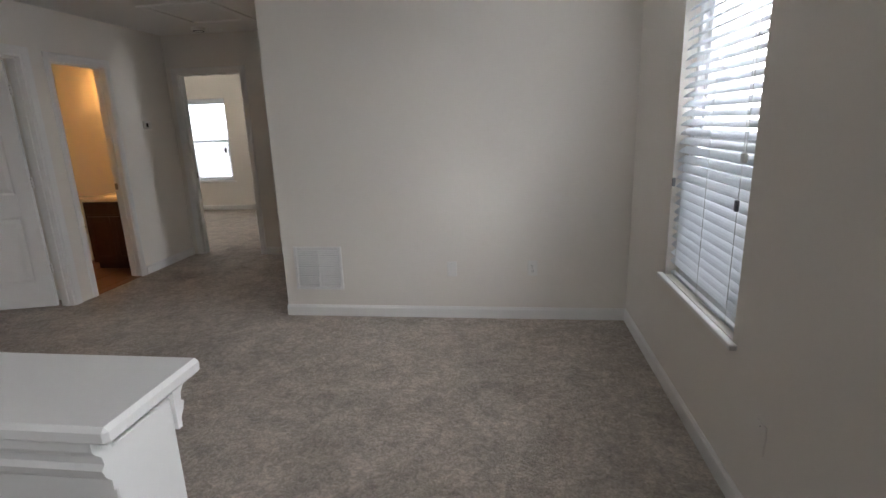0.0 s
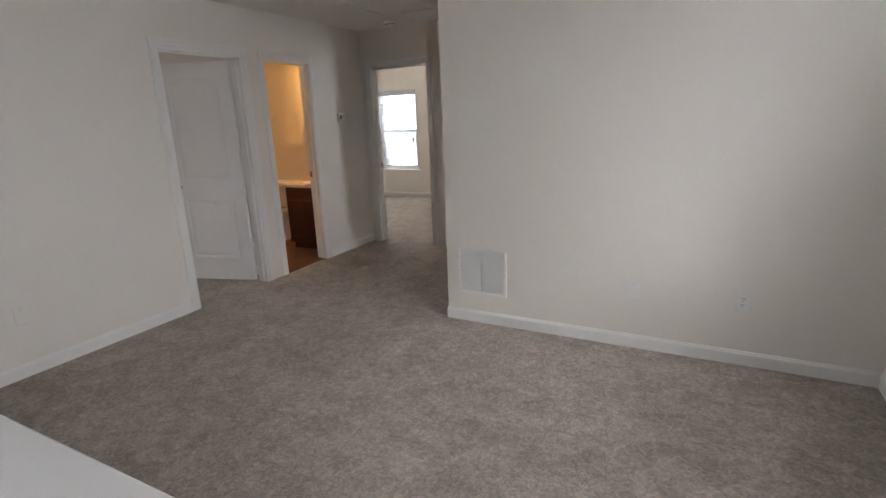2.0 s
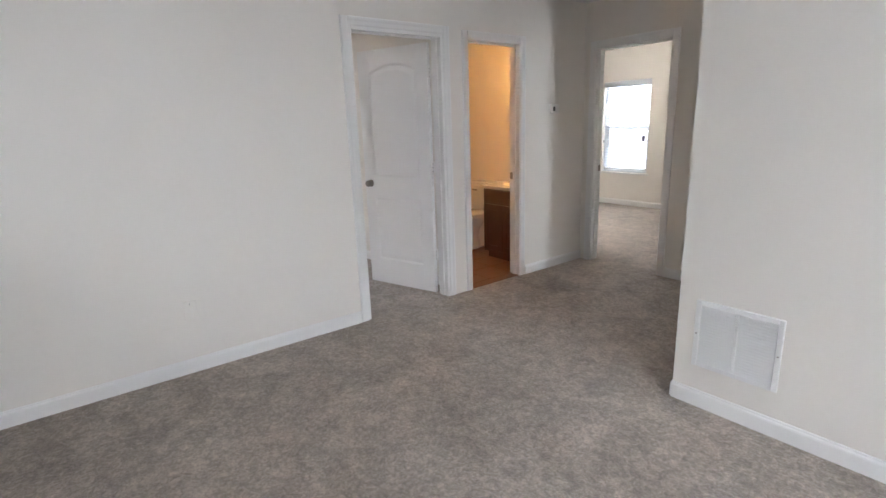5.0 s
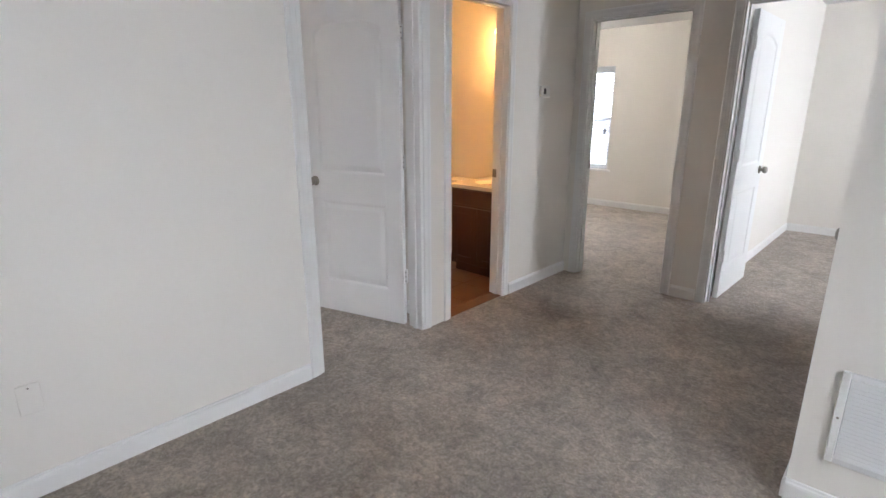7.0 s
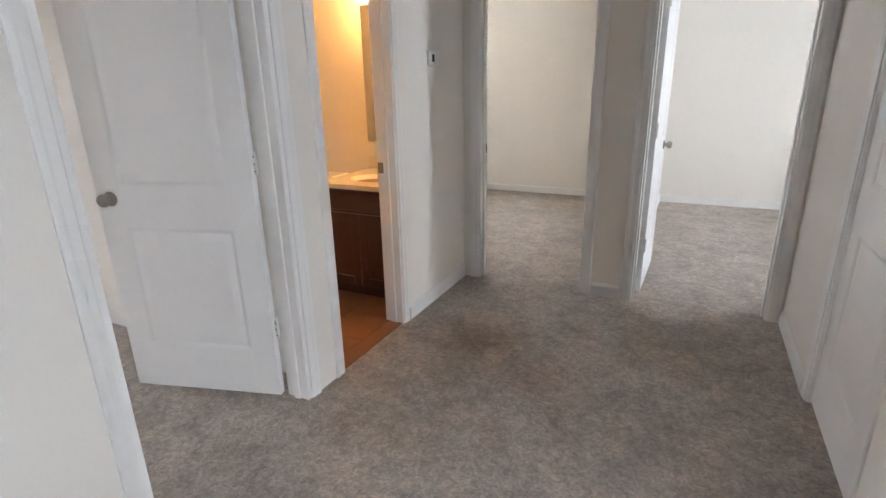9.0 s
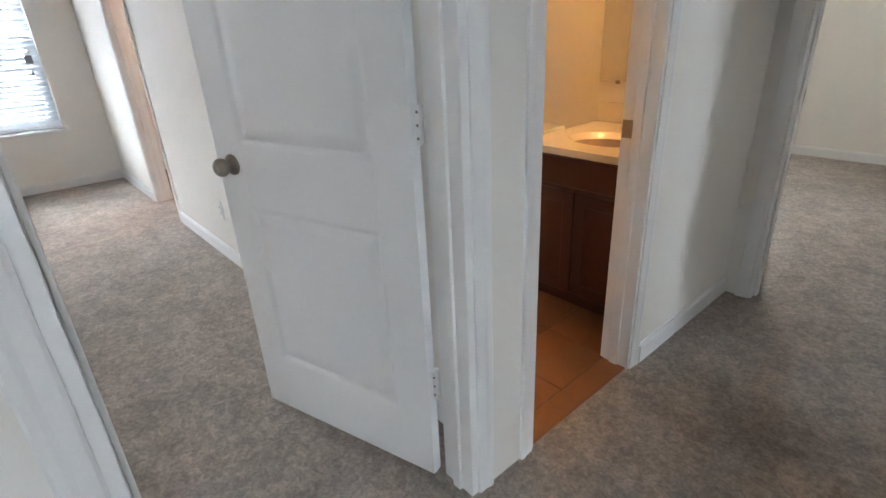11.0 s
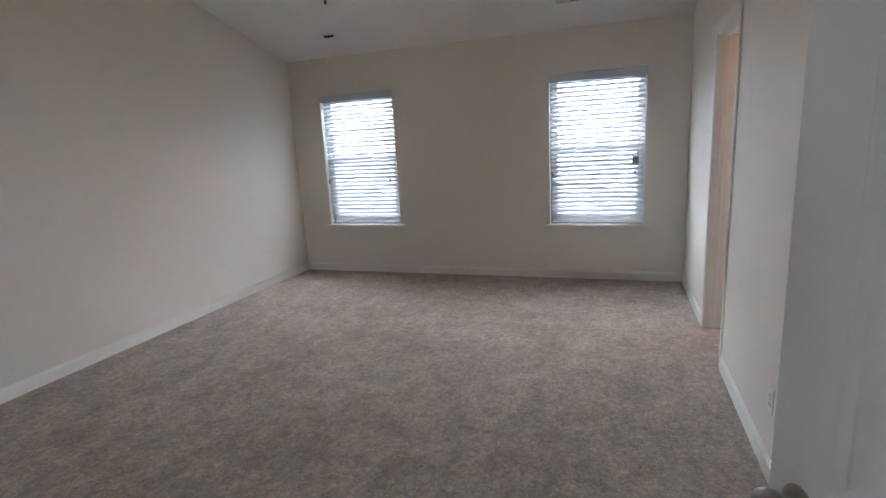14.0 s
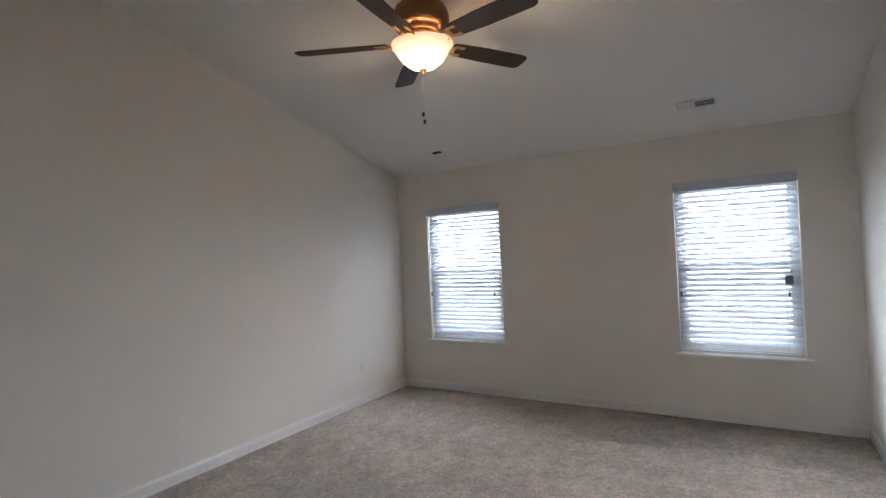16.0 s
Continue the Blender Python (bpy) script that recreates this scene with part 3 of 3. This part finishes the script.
return_vent()
wall_plate("cable_plate", pose(-0.335, YV, 0.385, 0, 0, 180), "blank", "white blank cover plate on the wall")
wall_plate("wall_outlet", pose(0.259, YV, 0.394, 0, 0, 180), "outlet", "white duplex outlet on the vent wall")
wall_plate("cable_plate", pose(XW, 2.16, 0.39, 0, 0, -90), "painted", "blank cover plate painted over in wall colour")
wall_plate("cable_plate", pose(XR, 2.02, 0.38, 0, 0, 90), "painted", "blank plate painted over beside the window")
wall_plate("wall_outlet", pose(-5.97, YN, 0.33, 0, 0, 180), "outlet", "white duplex outlet beside the bedroom door")
wall_plate("wall_outlet", pose(-8.2, YS, 0.39, 0, 0, 0), "outlet", "white duplex outlet on the bedroom wall")

th = thing("thermostat", pose(XW, 5.433, 1.516, 0, 0, -90), "small white thermostat with a dark dial", "thermostat")
part("body", boxes((-0.06, 0.06, 0, 0.022, -0.042, 0.042), bevel=0.006), PLATE, th)
part("display", boxes((0.004, 0.032, 0.022, 0.0235, -0.02, 0.02)), DARK, th, "dark display window")

at = thing("attic_hatch", pose(-2.62, 4.95, H), "white painted attic hatch with raised trim in the ceiling", "hatch")
part("panel", boxes((-0.27, 0.27, -0.33, 0.33, -0.004, 0.0)), CEIL, at)
part("trim_frame", boxes((-0.33, -0.27, -0.39, 0.39, -0.016, 0), (0.27, 0.33, -0.39, 0.39, -0.016, 0), (-0.27, 0.27, -0.39, -0.33, -0.016, 0), (-0.27, 0.27, 0.33, 0.39, -0.016, 0), bevel=0.003), TRIM, at)
sm = thing("smoke_detector", pose(-3.05, 5.6, H), "round white smoke detector on the hall ceiling", "smoke detector")
part("housing", lathe([(0.068, 0), (0.068, -0.012), (0.06, -0.028), (0.035, -0.036), (0, -0.037)]), PLATE, sm)
part("sensor_grille", lathe([(0.045, -0.0335), (0.05, -0.036), (0.055, -0.0315)], 24), DARK, sm)

# ---- far room lamp ----
rl = thing("ceiling_lamp", pose(-4.9, 7.6, H), "white glass dome ceiling lamp switched on", "ceiling lamp")
part("base", lathe([(0.16, 0), (0.16, -0.02), (0.14, -0.03), (0, -0.03)]), NICKEL, rl)
part("dome", lathe([(0.15, -0.03), (0.145, -0.06), (0.11, -0.1), (0.05, -0.12), (0, -0.124)]), GLOW_ROOM, rl, "lit white glass dome")
bulb("room_bulb", -4.9, 7.6, H - 0.25, 14, (1.0, 0.92, 0.82), 0.1)

# ---- bathroom ----
vy0, vy1, vx0, vx1, vz = 5.155, 5.80, -4.40, XWB, 0.785
va = thing("vanity_cabinet", pose(0, 0, 0), "dark cherry wood bathroom vanity cabinet with two doors", "cabinet")
part("body", boxes((vx0 + 0.015, vx1 - 0.002, vy0 + 0.04, vy1 - 0.002, 0.09, vz - 0.03), (vx0 + 0.015, vx1 - 0.002, vy0 + 0.1, vy1 - 0.002, 0.006, 0.09)), CHERRY, va)
part("drawer_front", boxes((vx0 + 0.03, vx1 - 0.02, vy0 + 0.022, vy0 + 0.04, vz - 0.17, vz - 0.045), bevel=0.004), CHERRY, va)
mx = (vx0 + vx1) / 2
for a, c in ((vx0 + 0.03, mx - 0.004), (mx + 0.004, vx1 - 0.02)):
    d = part("cabinet_door", boxes((a, a + 0.055, vy0 + 0.022, vy0 + 0.04, 0.11, vz - 0.19), (c - 0.055, c, vy0 + 0.022, vy0 + 0.04, 0.11, vz - 0.19), (a + 0.055, c - 0.055, vy0 + 0.022, vy0 + 0.04, 0.11, 0.165), (a + 0.055, c - 0.055, vy0 + 0.022, vy0 + 0.04, vz - 0.245, vz - 0.19), bevel=0.002), CHERRY, va)
    part("door_panel", boxes((a + 0.055, c - 0.055, vy0 + 0.03, vy0 + 0.039, 0.165, vz - 0.245)), CHERRY, d)
sk = thing("countertop", pose(0, 0, 0), "cream cultured marble vanity top with an oval basin", "countertop")
cx, cy, ra, rb = mx, 5.43, 0.20, 0.15
bm = bmesh.new()
N = 40
outer, rim, low, low2 = [], [], [], []
x0, x1, y0, y1 = vx0, vx1 - 0.001, vy0, vy1 - 0.001
for i in range(N):
    a = 2 * math.pi * i / N
    ca, sa = math.cos(a), math.sin(a)
    k = min((x1 - cx if ca > 0 else cx - x0) / max(abs(ca), 1e-6), (y1 - cy if sa > 0 else cy - y0) / max(abs(sa), 1e-6))
    outer.append(bm.verts.new((cx + ca * k, cy + sa * k, vz)))
    rim.append(bm.verts.new((cx + ca * ra, cy + sa * rb, vz)))
    low.append(bm.verts.new((cx + ca * ra * 0.85, cy + sa * rb * 0.85, vz - 0.05)))
    low2.append(bm.verts.new((cx + ca * ra * 0.4, cy + sa * rb * 0.4, vz - 0.11)))
for i in range(N):
    j = (i + 1) % N
    bm.faces.new((outer[i], outer[j], rim[j], rim[i]))
    bm.faces.new((rim[i], rim[j], low[j], low[i])).smooth = True
    bm.faces.new((low[i], low[j], low2[j], low2[i])).smooth = True
bm.faces.new(low2)
box(bm, x0, x1, y0, y0 + 0.006, vz - 0.03, vz)
box(bm, x0, x0 + 0.006, y0 + 0.006, y1, vz - 0.03, vz)
part("basin_slab", bm, COUNTER, sk)
part("backsplash", boxes((x0, x1, y1 - 0.02, y1, vz + 0.001, vz + 0.1), bevel=0.004), COUNTER, sk)
fa = thing("faucet", pose(mx, 5.66, vz), "chrome bathroom faucet behind the basin", "faucet")
part("base_plate", boxes((-0.075, 0.075, -0.025, 0.025, 0.001, 0.014), bevel=0.005), NICKEL, fa)
part("spout", boxes((-0.013, 0.013, -0.12, 0.012, 0.05, 0.072), (-0.013, 0.013, -0.012, 0.012, 0.014, 0.05), bevel=0.005), NICKEL, fa)
for x in (-0.055, 0.055):
    part("handle", lathe([(0.012, 0.014), (0.012, 0.04), (0.022, 0.045), (0.022, 0.06), (0.012, 0.066), (0, 0.067)], 16), NICKEL, fa, "", pose(x, 0, 0))
mi = thing("wall_mirror", pose(0, 0, 0), "frameless rectangular mirror above the vanity", "mirror")
part("glass", boxes((-4.405, -3.815, 5.793, 5.798, 0.985, 1.90), bevel=0.001), MIRROR, mi)
for x in (-4.3, -3.92):
    part("clip", boxes((x - 0.012, x + 0.012, 5.789, 5.7995, 0.975, 0.992), bevel=0.002), NICKEL, mi)
vl = thing("vanity_light", pose(mx, 5.80, 2.12), "bath light bar with lit bell glass shades", "wall lamp")
part("back_plate", boxes((-0.24, 0.24, -0.022, -0.001, -0.05, 0.05), bevel=0.006), NICKEL, vl)
for x in (-0.17, 0.17):
    part("arm", boxes((x - 0.01, x + 0.01, -0.11, -0.02, -0.01, 0.01), (x - 0.018, x + 0.018, -0.125, -0.09, -0.015, 0.03), bevel=0.003), NICKEL, vl)
    part("shade", lathe([(0.022, 0.02), (0.035, 0.0), (0.048, -0.04), (0.062, -0.09), (0.07, -0.11), (0.064, -0.11), (0.042, -0.04), (0.02, 0.01)], 24), GLOW_BATH, vl, "lit amber bell glass", pose(x, -0.11, 0.0))
bulb("vanity_bulb", mx - 0.17, 5.66, 1.97, 8, (1.0, 0.47, 0.13), 0.04)
bulb("vanity_bulb", mx + 0.17, 5.66, 1.97, 8, (1.0, 0.47, 0.13), 0.04)


def toilet():
    top = thing("toilet", pose(-4.83, 5.80, 0.006), "white ceramic toilet beside the vanity", "toilet")
    part("tank", boxes((-0.22, 0.22, -0.2, -0.02, 0.36, 0.70), bevel=0.02), CERAMIC, top)
    part("tank_lid", boxes((-0.235, 0.235, -0.21, -0.01, 0.70, 0.735), bevel=0.008), CERAMIC, top)
    bm = lathe([(0.11, 0), (0.115, 0.03), (0.09, 0.12), (0.1, 0.2), (0.16, 0.32), (0.185, 0.37), (0.185, 0.39), (0.14, 0.39), (0.1, 0.3), (0, 0.25)], 28)
    bm.transform(Matrix.Translation((0, -0.43, 0)) @ Matrix.Diagonal((1, 1.25, 1, 1)))
    box(bm, -0.1, 0.1, -0.36, -0.06, 0, 0.36, bevel=0.02)
    part("bowl", bm, CERAMIC, top)
    bm = lathe([(0.19, 0.392), (0.195, 0.402), (0.19, 0.412), (0.16, 0.424), (0, 0.428)], 28)
    bm.transform(Matrix.Translation((0, -0.43, 0)) @ Matrix.Diagonal((1, 1.25, 1, 1)))
    part("seat_lid", bm, CERAMIC, top)
    part("flush_lever", boxes((-0.19, -0.11, -0.215, -0.2, 0.63, 0.645), bevel=0.003), NICKEL, top)


toilet()
tr = thing("towel_ring", pose(-4.45, YN + 0.12, 1.42), "small nickel towel ring on the bathroom wall", "towel ring")
part("mount", lathe([(0.028, 0), (0.028, 0.008), (0.012, 0.012), (0.012, 0.04), (0, 0.045)], 18), NICKEL, tr, "", pose(0, 0, 0, -90, 0, 0))
bm = bmesh.new()
for i in range(24):
    a, c = 2 * math.pi * i / 24, 2 * math.pi * (i + 1) / 24
    p, q = Vector((0.07 * math.cos(a), 0.035, -0.07 + 0.07 * math.sin(a))), Vector((0.07 * math.cos(c), 0.035, -0.07 + 0.07 * math.sin(c)))
    mm = Matrix.Translation((p + q) / 2) @ (q - p).to_track_quat("Z", "Y").to_matrix().to_4x4()
    bmesh.ops.create_cone(bm, segments=8, radius1=0.004, radius2=0.004, depth=(q - p).length * 1.05, matrix=mm)
part("ring", bm, NICKEL, tr)

bulb("master_bath_bulb", -7.3, 5.7, 2.2, 26, (1.0, 0.55, 0.33), 0.05)

# ---- bedroom ----
def on_slope(x):
    return H0 + SLOPE * (x - XB)


def ceiling_fan(x, y, zb, first):
    """zb: the foot of the glass bowl."""
    zc = on_slope(x)
    top = thing("ceiling_fan", pose(x, y, zb), "bronze ceiling fan with five dark blades and lit bowl", "ceiling fan")
    part("canopy", lathe([(0.085, zc - zb + 0.03), (0.085, zc - zb - 0.03), (0.06, zc - zb - 0.06), (0, zc - zb - 0.06)]), BRONZE, top)
    part("motor_housing", lathe([(0.0, 0.425), (0.05, 0.42), (0.11, 0.40), (0.15, 0.365), (0.165, 0.32), (0.165, 0.285), (0.15, 0.255), (0.11, 0.243), (0, 0.241)], 36), BRONZE, top)
    part("switch_housing", lathe([(0.0, 0.242), (0.1, 0.241), (0.103, 0.228), (0.085, 0.221), (0.07, 0.216), (0.07, 0.196), (0.095, 0.188), (0.115, 0.18), (0.115, 0.168), (0, 0.167)], 32), BRASS, top, "polished copper-toned fitter")
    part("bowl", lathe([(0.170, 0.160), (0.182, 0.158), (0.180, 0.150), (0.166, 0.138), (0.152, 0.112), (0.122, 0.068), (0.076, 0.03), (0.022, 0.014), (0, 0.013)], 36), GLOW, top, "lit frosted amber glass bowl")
    part("finial", lathe([(0.0, 0.016), (0.022, 0.014), (0.018, 0.006), (0.009, 0.0), (0.007, -0.008), (0, -0.012)], 18), BRONZE, top)
    for dx, ln in ((0.006, 0.235), (-0.006, 0.275)):
        c = part("pull_chain", lathe([(0.0006, 0.01), (0.0006, -ln)], 6), BRASS, top, "", pose(dx, -0.01, 0))
        part("fob", lathe([(0, -ln + 0.004), (0.007, -ln), (0.009, -ln - 0.012), (0.006, -ln - 0.022), (0, -ln - 0.024)], 12), BLADE, c)
    bl = bmesh.new()
    outline = [(0.2, -0.05), (0.24, -0.058), (0.42, -0.068), (0.71, -0.07), (0.74, -0.058), (0.75, -0.04), (0.75, 0.04), (0.74, 0.058), (0.71, 0.07), (0.42, 0.068), (0.24, 0.058), (0.2, 0.05)]
    lo = [bl.verts.new((p, q, -0.003)) for p, q in outline]
    hi = [bl.verts.new((p, q, 0.003)) for p, q in outline]
    bl.faces.new(lo[::-1])
    bl.faces.new(hi)
    for i in range(len(outline)):
        j = (i + 1) % len(outline)
        bl.faces.new((lo[i], lo[j], hi[j], hi[i]))
    bl_me = mesh_of("blade", bl, BLADE)
    ir = boxes((0.075, 0.13, -0.013, 0.013, -0.014, -0.006), (0.21, 0.275, -0.046, -0.024, -0.011, -0.005), (0.21, 0.275, 0.024, 0.046, -0.011, -0.005), (0.205, 0.225, -0.04, 0.04, -0.011, -0.005), bevel=0.002)
    for i in range(20):
        a, c = 2 * math.pi * i / 20, 2 * math.pi * (i + 1) / 20
        p, q = (Vector((0.168 + 0.045 * math.cos(v), 0.036 * math.sin(v), -0.010)) for v in (a, c))
        bmesh.ops.create_cone(ir, segments=8, radius1=0.009, radius2=0.009, depth=(q - p).length * 1.15, matrix=Matrix.Translation((p + q) / 2) @ (q - p).to_track_quat("Z", "Y").to_matrix().to_4x4())
    ir_me = mesh_of("blade_iron", ir, BRASS)
    for i in range(5):
        m = pose(0, 0, 0.168, 0, 0, first + 72 * i) @ pose(0, 0, 0, -12, 0, 0)
        b = share("blade", bl_me, top, m)
        share("blade_iron", ir_me, b, pose(0, 0, 0))
    bulb("fan_bulb", x, y, zb + 0.125, 20, (1.0, 0.66, 0.38), 0.03)
    # extra lamp under the opaque bowl, in place of light through its glass
    bulb("fan_bulb", x, y, zb - 0.06, 3, (1.0, 0.72, 0.46), 0.06)


FAN = (-6.62, 2.0, 2.58, 8)
ceiling_fan(*FAN)


def ceiling_register(x, y, w, d, label, dark=False):
    tilt = -math.degrees(math.atan(SLOPE))
    top = thing("ceiling_register", pose(x, y, on_slope(x), 0, tilt, 0), label, "vent")
    part("frame", boxes((-d / 2, d / 2, -w / 2, -w / 2 + 0.02, -0.008, 0), (-d / 2, d / 2, w / 2 - 0.02, w / 2, -0.008, 0), (-d / 2, -d / 2 + 0.02, -w / 2 + 0.02, w / 2 - 0.02, -0.008, 0), (d / 2 - 0.02, d / 2, -w / 2 + 0.02, w / 2 - 0.02, -0.008, 0), bevel=0.002), VENT, top)
    part("backing", boxes((-d / 2 + 0.02, d / 2 - 0.02, -w / 2 + 0.02, w / 2 - 0.02, -0.0015, -0.0005)), DARK, top)
    n = max(3, int((d - 0.04) / 0.016))
    for half in (-1, 1):
        me = mesh_of("louvre", boxes((-0.006, 0.006, -w / 4 + 0.012, w / 4 - 0.012, -0.0006, 0.0006)), DARK if dark else VENT)
        for i in range(n):
            share("louvre", me, top, pose(-d / 2 + 0.02 + (i + 0.5) * (d - 0.04) / n, half * (w / 4 - 0.01), -0.005, 0, 40 * half, 0))


ceiling_register(-8.455, 3.265, 0.29, 0.13, "white two-way ceiling air register on the slope")
ceiling_register(-8.52, 0.9, 0.15, 0.09, "small dark sprinkler-like ceiling vent plate", True)

# ---- bathroom floor tiles ----
setting("bath_floor", boxes((-5.7, XWB + 0.02, YN + 0.12, 5.80, 0.001, 0.003)), GROUT, "brown square tile floor with dark joints", "floor")
bf = bpy.data.objects["bath_floor"]
tile_me = mesh_of("tile", boxes((-0.1475, 0.1475, -0.1475, 0.1475, 0, 0.005), bevel=0.0015), TILE)
for i in range(6):
    for j in range(5):
        x, y = XWB - 0.13 - 0.3 * i, 4.545 + 0.3 * j
        if x > -5.6 and y < 5.7:
            share("tile", tile_me, bf, pose(x, y, 0.003))
th2 = setting("threshold", boxes((XWB + 0.02, XW - 0.005, BA[0] + 0.018, BA[1] - 0.018, 0.001, 0.008), bevel=0.003), TILE, "brown wood threshold strip at the bathroom door", "threshold")
